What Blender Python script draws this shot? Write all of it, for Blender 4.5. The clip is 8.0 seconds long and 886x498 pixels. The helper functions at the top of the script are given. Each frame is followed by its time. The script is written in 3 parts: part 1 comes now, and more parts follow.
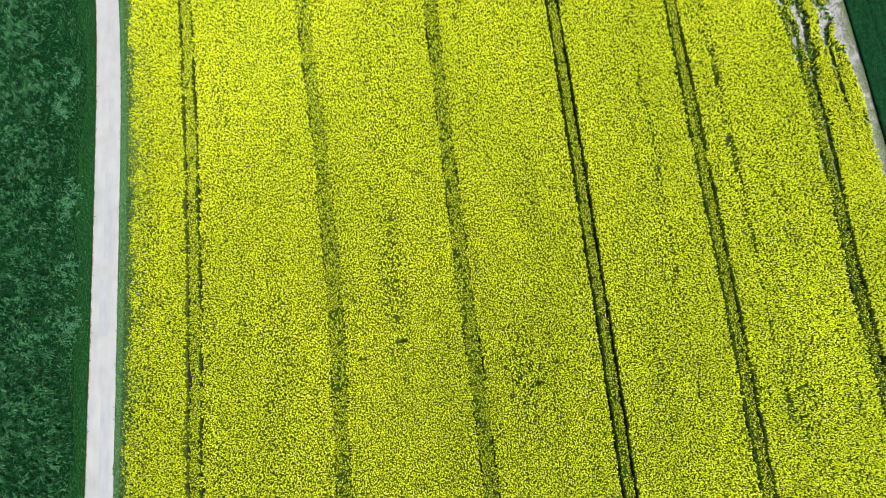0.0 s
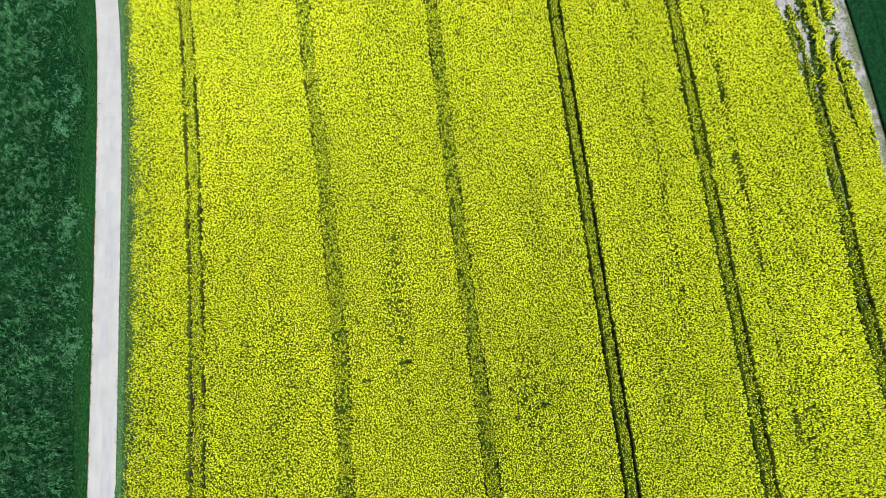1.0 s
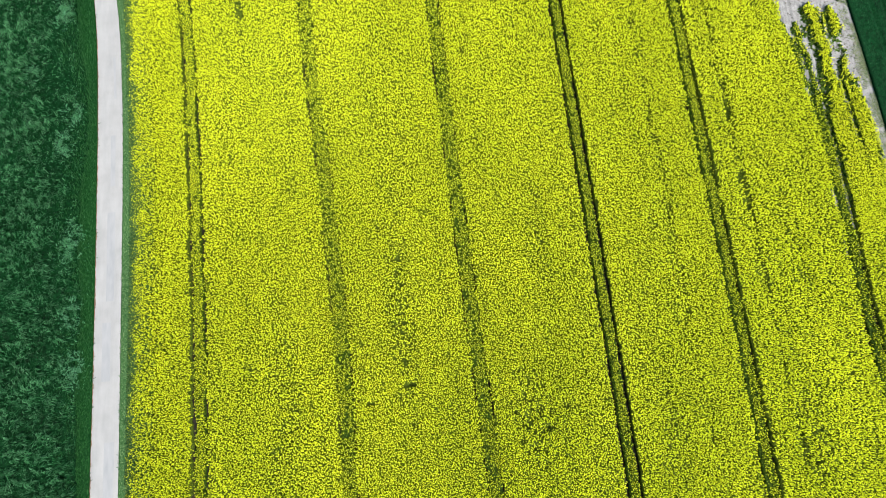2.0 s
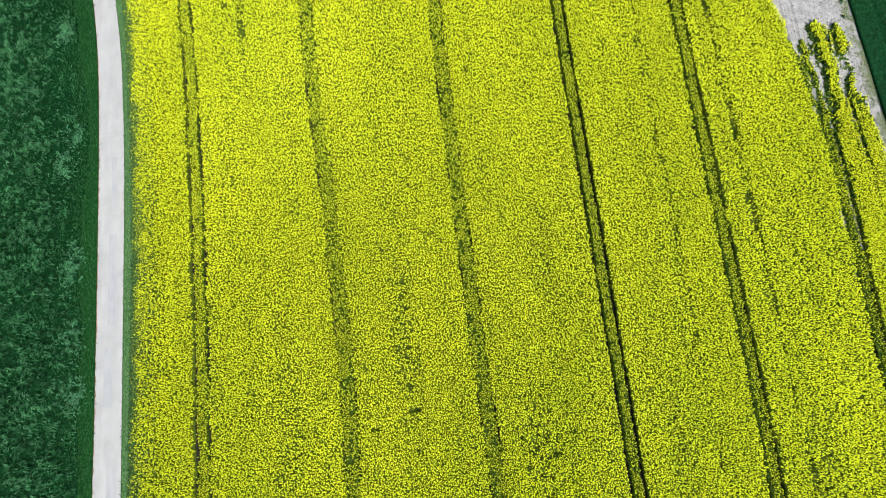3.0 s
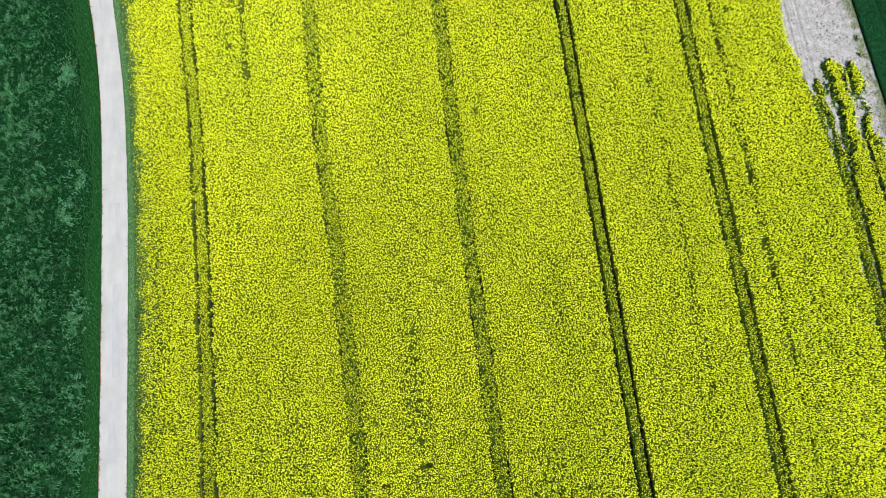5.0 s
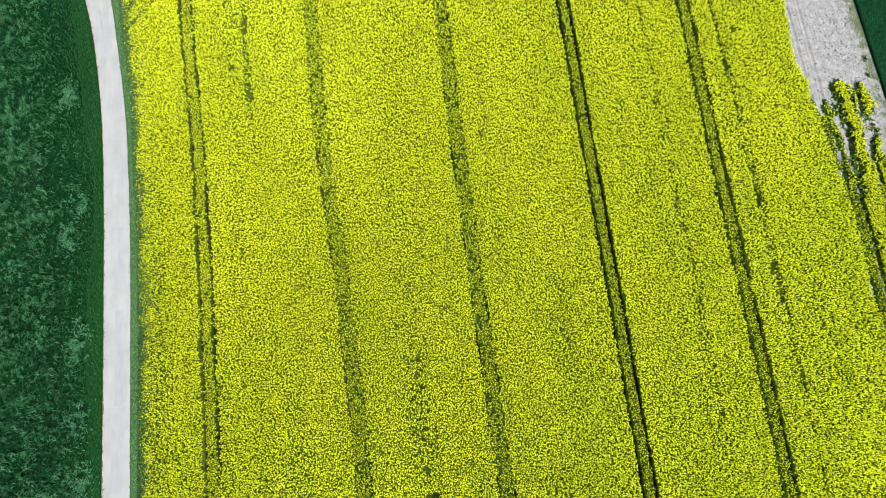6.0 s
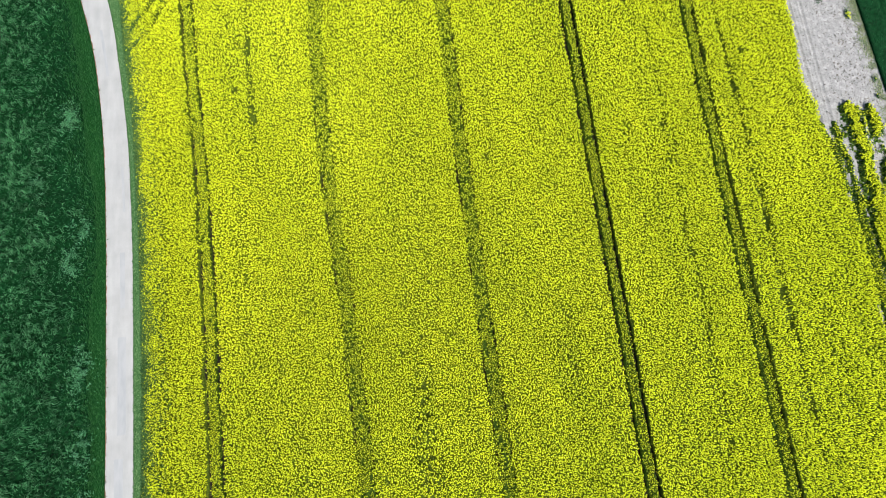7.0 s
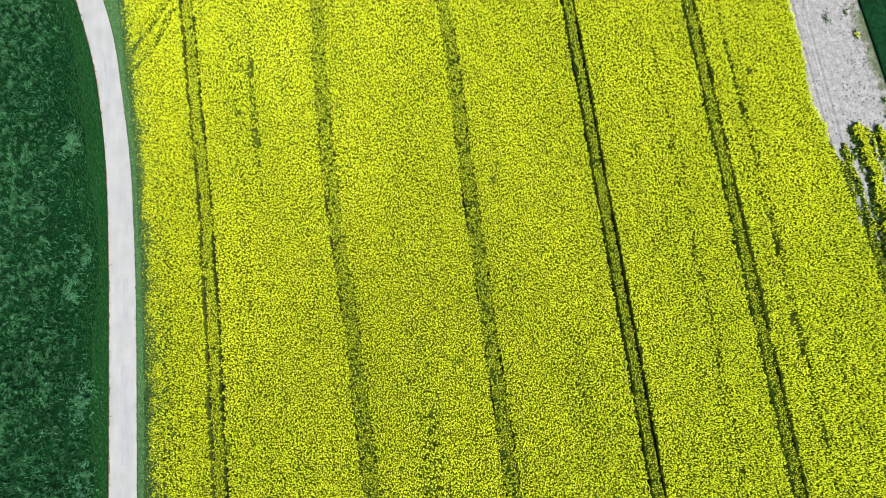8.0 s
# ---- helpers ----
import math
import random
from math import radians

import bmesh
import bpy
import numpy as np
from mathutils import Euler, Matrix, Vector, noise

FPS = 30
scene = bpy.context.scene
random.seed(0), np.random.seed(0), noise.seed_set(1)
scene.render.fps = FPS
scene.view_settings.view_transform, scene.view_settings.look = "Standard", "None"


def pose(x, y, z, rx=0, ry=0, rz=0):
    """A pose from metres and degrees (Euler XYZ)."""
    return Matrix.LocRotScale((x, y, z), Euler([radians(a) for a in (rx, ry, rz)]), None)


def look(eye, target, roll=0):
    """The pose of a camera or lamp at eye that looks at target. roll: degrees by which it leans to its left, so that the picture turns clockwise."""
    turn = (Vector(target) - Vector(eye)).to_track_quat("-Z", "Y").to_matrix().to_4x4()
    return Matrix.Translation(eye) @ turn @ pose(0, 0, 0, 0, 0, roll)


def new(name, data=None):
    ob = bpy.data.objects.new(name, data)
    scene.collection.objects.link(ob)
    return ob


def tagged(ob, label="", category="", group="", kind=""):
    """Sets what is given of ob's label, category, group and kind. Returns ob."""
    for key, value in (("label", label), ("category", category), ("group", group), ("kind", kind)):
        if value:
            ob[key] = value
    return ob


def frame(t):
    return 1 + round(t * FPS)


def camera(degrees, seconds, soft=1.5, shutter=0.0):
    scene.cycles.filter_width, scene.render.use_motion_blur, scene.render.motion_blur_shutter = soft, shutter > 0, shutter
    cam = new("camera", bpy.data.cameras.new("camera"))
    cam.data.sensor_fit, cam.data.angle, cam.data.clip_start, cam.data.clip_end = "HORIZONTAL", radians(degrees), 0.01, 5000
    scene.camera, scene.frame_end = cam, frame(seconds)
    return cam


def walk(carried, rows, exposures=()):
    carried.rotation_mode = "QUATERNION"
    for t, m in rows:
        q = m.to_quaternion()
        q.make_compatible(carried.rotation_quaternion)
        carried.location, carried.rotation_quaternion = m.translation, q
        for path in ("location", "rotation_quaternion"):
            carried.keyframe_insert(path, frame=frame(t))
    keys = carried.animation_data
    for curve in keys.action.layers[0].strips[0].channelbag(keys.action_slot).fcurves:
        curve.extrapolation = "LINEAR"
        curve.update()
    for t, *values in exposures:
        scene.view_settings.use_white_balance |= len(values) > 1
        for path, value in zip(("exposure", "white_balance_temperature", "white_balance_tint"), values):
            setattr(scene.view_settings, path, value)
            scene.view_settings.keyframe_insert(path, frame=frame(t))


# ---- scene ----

# ---- camera: a drone about 82 m up, drifting forward over the field ----
cam = camera(73.7, 8.0, soft=0.65)
# seconds, x, y, z, tilt forward from straight down, roll, yaw
ROWS = [
    (0.0, 1.37, -12.85, 82.54, 12.848, -0.081, -5.480),
    (0.5, 1.22, -11.43, 82.51, 12.844, -0.075, -5.537),
    (1.0, 1.06, -9.95, 82.48, 12.839, -0.070, -5.594),
    (1.5, 0.90, -8.41, 82.45, 12.835, -0.065, -5.651),
    (2.0, 0.73, -6.81, 82.42, 12.831, -0.060, -5.709),
    (2.5, 0.56, -5.17, 82.39, 12.826, -0.054, -5.766),
    (3.0, 0.38, -3.49, 82.36, 12.822, -0.049, -5.823),
    (3.5, 0.19, -1.76, 82.33, 12.817, -0.044, -5.880),
    (4.0, 0.00, 0.00, 82.30, 12.813, -0.039, -5.937),
    (4.5, -0.20, 1.79, 82.27, 12.808, -0.034, -5.995),
    (5.0, -0.40, 3.61, 82.24, 12.804, -0.028, -6.052),
    (5.5, -0.61, 5.45, 82.21, 12.800, -0.023, -6.109),
    (6.0, -0.83, 7.30, 82.18, 12.795, -0.018, -6.166),
    (6.5, -1.05, 9.17, 82.15, 12.791, -0.013, -6.223),
    (7.0, -1.28, 11.04, 82.12, 12.786, -0.007, -6.281),
    (7.5, -1.52, 12.91, 82.09, 12.782, -0.002, -6.338),
    (8.0, -1.77, 14.79, 82.06, 12.778, 0.003, -6.395),
]
EXPOSURE = 0.88
walk(cam, [(t, pose(x, y, z, tilt, roll, yaw)) for t, x, y, z, tilt, roll, yaw in ROWS], [(0.0, EXPOSURE), (8.0, EXPOSURE)])

# ---- daylight ----
SUN_EL, SUN_AZ = radians(55), radians(156)
world = bpy.data.worlds.new("sky")
scene.world = world
world.use_nodes = True
sky = world.node_tree.nodes.new("ShaderNodeTexSky")
sky.sky_type = "NISHITA"
sky.sun_disc = False
sky.sun_elevation, sky.sun_rotation = SUN_EL, SUN_AZ
world.node_tree.links.new(sky.outputs[0], world.node_tree.nodes["Background"].inputs[0])
world.node_tree.nodes["Background"].inputs[1].default_value = 0.1
sun_dir = Vector((math.sin(SUN_AZ) * math.cos(SUN_EL), math.cos(SUN_AZ) * math.cos(SUN_EL), math.sin(SUN_EL)))
sun = new("sun", bpy.data.lights.new("sun", "SUN"))
sun.data.energy, sun.data.angle, sun.data.color = 4.7, radians(0.6), (1.0, 0.975, 0.93)
sun.matrix_world = look(sun_dir * 150, (0, 0, 0))


# ---- materials ----
class Nodes:
    """A short hand for building a node material."""

    def __init__(self, name):
        self.mat = bpy.data.materials.new(name)
        self.mat.use_nodes = True
        self.tree = self.mat.node_tree
        self.tree.nodes.clear()
        self.out = self.tree.nodes.new("ShaderNodeOutputMaterial")
        self.pos = self.add("ShaderNodeNewGeometry").outputs["Position"]

    def add(self, kind, **values):
        n = self.tree.nodes.new(kind)
        for k, v in values.items():
            setattr(n, k, v)
        return n

    def put(self, socket, value):
        if isinstance(value, bpy.types.NodeSocket):
            self.tree.links.new(value, socket)
        else:
            socket.default_value = value

    def stretch(self, sx, sy, sz):
        n = self.add("ShaderNodeMapping")
        self.put(n.inputs["Vector"], self.pos)
        n.inputs["Scale"].default_value = (sx, sy, sz)
        return n.outputs[0]

    def noise(self, scale, detail=3.0, vector=None, rough=0.55):
        n = self.add("ShaderNodeTexNoise")
        self.put(n.inputs["Vector"], vector or self.pos)
        n.inputs["Scale"].default_value, n.inputs["Detail"].default_value, n.inputs["Roughness"].default_value = scale, detail, rough
        return n.outputs["Fac"]

    def ramp(self, fac, *stops):
        n = self.add("ShaderNodeValToRGB")
        self.put(n.inputs[0], fac)
        e = n.color_ramp.elements
        while len(e) < len(stops):
            e.new(0.5)
        for item, (at, colour) in zip(e, stops):
            item.position, item.color = at, (*colour, 1)
        return n.outputs["Color"]

    def mix(self, fac, a, b, mode="MIX"):
        n = self.add("ShaderNodeMix", data_type="RGBA", blend_type=mode)
        for i, v in ((0, fac), (6, a), (7, b)):
            self.put(n.inputs[i], (*v, 1) if isinstance(v, tuple) else v)
        return n.outputs[2]

    def maths(self, op, a, b=0.0):
        n = self.add("ShaderNodeMath", operation=op)
        self.put(n.inputs[0], a)
        self.put(n.inputs[1], b)
        return n.outputs[0]

    def bump(self, height, strength, distance):
        n = self.add("ShaderNodeBump")
        self.put(n.inputs["Height"], height)
        n.inputs["Strength"].default_value, n.inputs["Distance"].default_value = strength, distance
        return n.outputs[0]

    def surface(self, colour, rough=0.8, normal=None, through_light=0.0, spec=0.3):
        p = self.add("ShaderNodeBsdfPrincipled")
        self.put(p.inputs["Base Color"], (*colour, 1) if isinstance(colour, tuple) else colour)
        self.put(p.inputs["Roughness"], rough)
        p.inputs["Specular IOR Level"].default_value = spec
        if normal:
            self.put(p.inputs["Normal"], normal)
        shader = p.outputs[0]
        if through_light:
            tr = self.add("ShaderNodeBsdfTranslucent")
            self.put(tr.inputs[0], (*colour, 1) if isinstance(colour, tuple) else colour)
            m = self.add("ShaderNodeMixShader")
            m.inputs[0].default_value = through_light
            self.put(m.inputs[1], shader)
            self.put(m.inputs[2], tr.outputs[0])
            shader = m.outputs[0]
        self.put(self.out.inputs["Surface"], shader)
        return self.mat


def island(n):
    return n.add("ShaderNodeNewGeometry").outputs["Random Per Island"]


def petal_material():
    n = Nodes("rape_petals")
    each = n.ramp(island(n), (0.0, (0.14, 0.20, 0.012)), (0.13, (0.26, 0.33, 0.014)), (0.17, (0.76, 0.80, 0.03)), (1.0, (0.92, 0.96, 0.047)))
    drift = n.noise(0.09, 3.0, n.stretch(1.0, 0.35, 1.0))
    green = n.mix(n.ramp(drift, (0.35, (0, 0, 0)), (0.75, (0.35, 0.35, 0.35))), each, (0.42, 0.52, 0.010))
    fine = n.ramp(n.noise(5.8, 2.0), (0.36, (0.45, 0.50, 0.5)), (0.52, (1.06, 1.05, 1.0)))
    return n.surface(n.mix(1.0, green, fine, "MULTIPLY"), 0.7, through_light=0.48, spec=0.06)


def rape_leaf_material():
    n = Nodes("shaded_rape_leaves")
    # leaf green taken darker, with some of the shade between flower heads in it
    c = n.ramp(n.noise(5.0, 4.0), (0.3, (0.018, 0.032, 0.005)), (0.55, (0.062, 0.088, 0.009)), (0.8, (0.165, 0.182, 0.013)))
    return n.surface(c, 0.7, n.bump(n.noise(14.0, 4.0), 0.8, 0.08), spec=0.03)


def regrowth_leaf_material():
    n = Nodes("shaded_tramline_leaves")
    # darker than the shoots above: shade in the tramline holes is in the colour
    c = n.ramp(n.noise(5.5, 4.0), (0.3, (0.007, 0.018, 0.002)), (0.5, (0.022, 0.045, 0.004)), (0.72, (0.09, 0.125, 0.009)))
    return n.surface(c, 0.6, n.bump(n.noise(12.0, 4.0), 0.8, 0.08), spec=0.04)


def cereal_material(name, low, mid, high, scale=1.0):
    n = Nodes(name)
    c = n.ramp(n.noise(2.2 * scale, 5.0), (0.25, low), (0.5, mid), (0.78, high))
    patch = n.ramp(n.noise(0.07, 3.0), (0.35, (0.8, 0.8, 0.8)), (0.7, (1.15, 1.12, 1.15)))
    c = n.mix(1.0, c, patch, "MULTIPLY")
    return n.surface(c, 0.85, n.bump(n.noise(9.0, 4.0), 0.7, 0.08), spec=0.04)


def blade_material(name, a, b, c, clump=0.0):
    n = Nodes(name)
    each = n.ramp(island(n), (0.0, a), (0.5, b), (1.0, c))
    # clump: bright tufts and shaded pits put into the leaf colour as noise
    if clump:
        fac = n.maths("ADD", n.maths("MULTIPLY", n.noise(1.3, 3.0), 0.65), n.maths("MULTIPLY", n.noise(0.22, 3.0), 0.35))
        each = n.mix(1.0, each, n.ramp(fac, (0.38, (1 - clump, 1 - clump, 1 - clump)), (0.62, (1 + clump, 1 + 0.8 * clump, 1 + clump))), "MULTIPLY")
    return n.surface(each, 0.6, through_light=0.2, spec=0.08)


def road_material():
    n = Nodes("pale_road")
    base = n.ramp(n.noise(0.9, 5.0, n.stretch(1.0, 0.18, 1.0)), (0.3, (0.236, 0.238, 0.229)), (0.7, (0.288, 0.286, 0.272)))
    grain = n.ramp(n.noise(22.0, 3.0), (0.3, (0.92, 0.92, 0.92)), (0.7, (1.05, 1.05, 1.05)))
    stain = n.ramp(n.noise(0.35, 4.0), (0.35, (0.93, 0.92, 0.92)), (0.6, (1.03, 1.02, 1.02)))
    c = n.mix(1.0, n.mix(1.0, base, grain, "MULTIPLY"), stain, "MULTIPLY")
    return n.surface(c, 0.85, n.bump(n.noise(40.0, 3.0), 0.3, 0.01))


def patch_material():
    n = Nodes("road_patch")
    c = n.ramp(n.noise(1.6, 5.0, n.stretch(1.0, 0.25, 1.0)), (0.3, (0.214, 0.219, 0.219)), (0.7, (0.258, 0.258, 0.254)))
    return n.surface(c, 0.85, n.bump(n.noise(40.0, 3.0), 0.3, 0.01))


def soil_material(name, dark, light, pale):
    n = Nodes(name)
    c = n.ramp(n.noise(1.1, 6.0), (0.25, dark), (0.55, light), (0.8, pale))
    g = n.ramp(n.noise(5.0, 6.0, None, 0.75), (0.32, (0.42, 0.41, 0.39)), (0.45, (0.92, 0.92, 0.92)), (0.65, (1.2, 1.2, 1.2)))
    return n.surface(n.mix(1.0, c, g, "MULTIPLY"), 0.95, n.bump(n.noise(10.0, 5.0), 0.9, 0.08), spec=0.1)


PETAL, LEAF, REGROWTH = petal_material(), rape_leaf_material(), regrowth_leaf_material()
# Mat nearly black: shade in the pits between leaves is painted into it.
GREEN = cereal_material("shaded_crop_mat", (0.001, 0.008, 0.002), (0.002, 0.019, 0.005), (0.007, 0.042, 0.012))
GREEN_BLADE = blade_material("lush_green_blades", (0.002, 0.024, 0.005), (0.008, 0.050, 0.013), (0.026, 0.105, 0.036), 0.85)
TALL_BLADE = blade_material("tall_green_blades", (0.010, 0.064, 0.017), (0.026, 0.115, 0.036), (0.075, 0.205, 0.088), 0.45)
WEED = blade_material("pale_weed_leaves", (0.02, 0.10, 0.035), (0.05, 0.17, 0.075), (0.12, 0.28, 0.15))
RIGHT = cereal_material("dark_cereal", (0.001, 0.015, 0.004), (0.003, 0.028, 0.008), (0.008, 0.05, 0.015))
RIGHT_BLADE = blade_material("dark_cereal_blades", (0.002, 0.021, 0.005), (0.003, 0.034, 0.008), (0.009, 0.060, 0.017), 0.85)
RAPE_LEAF = blade_material("rape_shoots", (0.04, 0.078, 0.007), (0.13, 0.19, 0.014), (0.28, 0.33, 0.028))
FRINGE_LEAF = blade_material("fringe_leaves", (0.016, 0.056, 0.016), (0.046, 0.115, 0.032), (0.13, 0.20, 0.05))
ROW_LEAF = blade_material("row_leaves", (0.012, 0.040, 0.006), (0.042, 0.088, 0.012), (0.12, 0.18, 0.025))
VERGE = cereal_material("verge_grass", (0.002, 0.016, 0.003), (0.004, 0.030, 0.006), (0.012, 0.054, 0.011), 1.6)
PALE_VERGE = cereal_material("pale_verge_grass", (0.014, 0.052, 0.012), (0.034, 0.088, 0.026), (0.085, 0.15, 0.06), 1.6)
PALE_BLADE = blade_material("pale_verge_blades", (0.025, 0.08, 0.02), (0.06, 0.13, 0.045), (0.14, 0.21, 0.09))
DRY_BLADE = blade_material("dry_verge_blades", (0.06, 0.11, 0.04), (0.14, 0.18, 0.08), (0.27, 0.28, 0.16))
VERGE_BLADE = blade_material("verge_blades", (0.003, 0.028, 0.006), (0.008, 0.050, 0.010), (0.022, 0.084, 0.021))
ROAD, PATCH = road_material(), patch_material()
SOIL = soil_material("dry_soil", (0.165, 0.162, 0.155), (0.238, 0.232, 0.222), (0.325, 0.317, 0.305))
# Soil darkened far below SOIL: the shade down in the ruts is in this colour.
RUT = soil_material("shaded_soil", (0.010, 0.009, 0.006), (0.018, 0.016, 0.011), (0.034, 0.03, 0.022))
CLOD = soil_material("soil_clods", (0.09, 0.08, 0.07), (0.16, 0.145, 0.13), (0.24, 0.22, 0.20))
EDGE = soil_material("reddish_soil_edge", (0.10, 0.065, 0.04), (0.16, 0.105, 0.07), (0.22, 0.16, 0.11))
GROUND = cereal_material("far_meadow", (0.02, 0.055, 0.012), (0.035, 0.085, 0.02), (0.06, 0.12, 0.03), 0.5)


# ---- helpers for the plan ----
rng = np.random.default_rng(7)


def curve(*knots):
    """A smooth x(y) through (y, x) knots."""
    ky, kx = np.array(knots, float).T
    slope = np.gradient(kx, ky)

    def at(y):
        y = np.asarray(y, float)
        i = np.clip(np.searchsorted(ky, y) - 1, 0, len(ky) - 2)
        d = ky[i + 1] - ky[i]
        s = np.clip((y - ky[i]) / d, 0, 1)
        return ((2 * s**3 - 3 * s**2 + 1) * kx[i] + (s**3 - 2 * s**2 + s) * d * slope[i] + (3 * s**2 - 2 * s**3) * kx[i + 1] + (s**3 - s**2) * d * slope[i + 1])

    return at


def value_noise(x, y, scale, seed):
    """Smooth noise from 0 to 1, with features about 1 / scale metres across."""
    x, y = np.asarray(x) * scale, np.asarray(y) * scale
    xi, yi = np.floor(x).astype(np.int64), np.floor(y).astype(np.int64)
    u, v = x - xi, y - yi
    u, v = u * u * (3 - 2 * u), v * v * (3 - 2 * v)

    def corner(a, b):
        h = (a * 374761393 + b * 668265263 + seed * 982451653) & 0xFFFFFFFF
        h = ((h ^ (h >> 13)) * 1274126177) & 0xFFFFFFFF
        return ((h ^ (h >> 16)) & 0xFFFF) / 65535.0

    return (corner(xi, yi) * (1 - u) + corner(xi + 1, yi) * u) * (1 - v) + (corner(xi, yi + 1) * (1 - u) + corner(xi + 1, yi + 1) * u) * v


def bulk_mesh(name, verts, faces, mat, smooth=False):
    """A mesh from arrays: verts (n, 3), faces (m, 3 or 4)."""
    me = bpy.data.meshes.new(name)
    k = faces.shape[1]
    me.vertices.add(len(verts))
    me.vertices.foreach_set("co", np.ascontiguousarray(verts, np.float32).ravel())
    me.loops.add(faces.size)
    me.loops.foreach_set("vertex_index", np.ascontiguousarray(faces, np.int32).ravel())
    me.polygons.add(len(faces))
    me.polygons.foreach_set("loop_start", np.arange(0, faces.size, k, dtype=np.int32))
    me.polygons.foreach_set("use_smooth", np.full(len(faces), smooth))
    me.update(calc_edges=True)
    me.materials.append(mat)
    return me


def part(name, me, parent, label="", kind=""):
    ob = new(name, me)
    ob.parent = parent
    return tagged(ob, label, kind=kind)


def sheet(left, right, y0, y1, step_x, step_y, height, skirt=None):
    """A grid between two lines x(y). height(x, y, s) gives z; s runs from 0 to 1 across. skirt: z of the outermost lines, for a standing edge."""
    ys = np.linspace(y0, y1, max(2, int((y1 - y0) / step_y) + 1))
    mid = (y0 + y1) / 2
    cols = max(2, int((right(mid) - left(mid)) / step_x) + 1)
    s = np.linspace(0, 1, cols)
    if skirt is not None:
        s = np.concatenate([[0], s, [1]])
    S, Y = np.meshgrid(s, ys)
    X = left(ys)[:, None] * (1 - S) + right(ys)[:, None] * S
    Z = height(X, Y, S)
    if skirt is not None:
        Z[:, 0] = Z[:, -1] = skirt
        Z[0, :] = Z[-1, :] = skirt
    n = len(s)
    r, c = np.meshgrid(np.arange(len(ys) - 1), np.arange(n - 1), indexing="ij")
    a = (r * n + c).ravel()
    return np.stack([X, Y, Z], -1).reshape(-1, 3), np.stack([a, a + 1, a + n + 1, a + n], 1)


def tufts(x, y, z, radius, rise):
    """Uneven four-sided flower spikes at the points given, rise metres from foot to tip."""
    n = len(x)
    turn = rng.uniform(0, 2 * np.pi, n)
    lean = rng.normal(0, 0.4, (n, 2)) * radius[:, None]
    v = np.empty((n, 5, 3))
    for k in range(4):
        a = turn + k * np.pi / 2 + rng.uniform(-0.4, 0.4, n)
        r = radius * rng.uniform(0.7, 1.3, n)
        v[:, k, 0], v[:, k, 1] = x + np.cos(a) * r, y + np.sin(a) * r
        v[:, k, 2] = z + rng.uniform(-0.5, 0.4, n) * rise
    v[:, 4, 0], v[:, 4, 1], v[:, 4, 2] = x + lean[:, 0], y + lean[:, 1], z + rise
    i = np.arange(n)[:, None] * 5
    f = np.concatenate([i + np.array([[k, (k + 1) % 4, 4]]) for k in range(4)], 1).reshape(-1, 3)
    return v.reshape(-1, 3), f


def racemes(x, y, z, radius, depth):
    """Upright flower heads: a folded roof of petals over two crossed hanging sides."""
    n = len(x)
    a = rng.uniform(0, 2 * np.pi, n)
    ca, sa = np.cos(a), np.sin(a)
    v = np.empty((n, 6, 3))
    tip = rng.normal(0, 0.35, n) * radius
    for k, (u, w) in enumerate(((-1, 0), (1, 0), (0, -1), (0, 1))):
        r = radius * rng.uniform(0.7, 1.3, n)
        skew = rng.uniform(-0.35, 0.35, n)
        pu, pw = (u * r, skew * r * 0.4) if u else (skew * r, w * r)
        v[:, k, 0], v[:, k, 1] = x + ca * pu - sa * pw, y + sa * pu + ca * pw
        v[:, k, 2] = z + (u * tip if u else -0.25 * depth * rng.uniform(0.2, 1.4, n))
    lean = rng.normal(0, 0.35, (n, 2)) * radius[:, None]
    for k, u in ((4, -0.8), (5, 0.8)):
        v[:, k, 0], v[:, k, 1] = x + lean[:, 0] + ca * u * radius, y + lean[:, 1] + sa * u * radius
        v[:, k, 2] = z - depth * rng.uniform(0.75, 1.0, n)
    i = np.arange(n)[:, None] * 6
    f = np.concatenate([i + np.array([t]) for t in ((0, 2, 1), (0, 1, 3), (0, 4, 1), (4, 5, 1))], 1).reshape(-1, 3)
    return v.reshape(-1, 3), f


def blades(x, y, z, length, width, heading, rise):
    """Bent leaves of two quads each, lying over towards their heading."""
    n = len(x)
    dx, dy = np.cos(heading), np.sin(heading)
    v = np.empty((n, 6, 3))
    for k, (along, up, w) in enumerate(((0.0, 0.0, 0.7), (0.5, 1.0, 1.0), (1.0, 0.75, 0.35))):
        for side in (0, 1):
            o = (side - 0.5) * width * w
            v[:, 2 * k + side, 0] = x + dx * length * along - dy * o
            v[:, 2 * k + side, 1] = y + dy * length * along + dx * o
            v[:, 2 * k + side, 2] = z + rise * up
    i = np.arange(n)[:, None] * 6
    f = np.concatenate([i + np.array([[0, 1, 3, 2]]), i + np.array([[2, 3, 5, 4]])], 1).reshape(-1, 4)
    return v.reshape(-1, 3), f


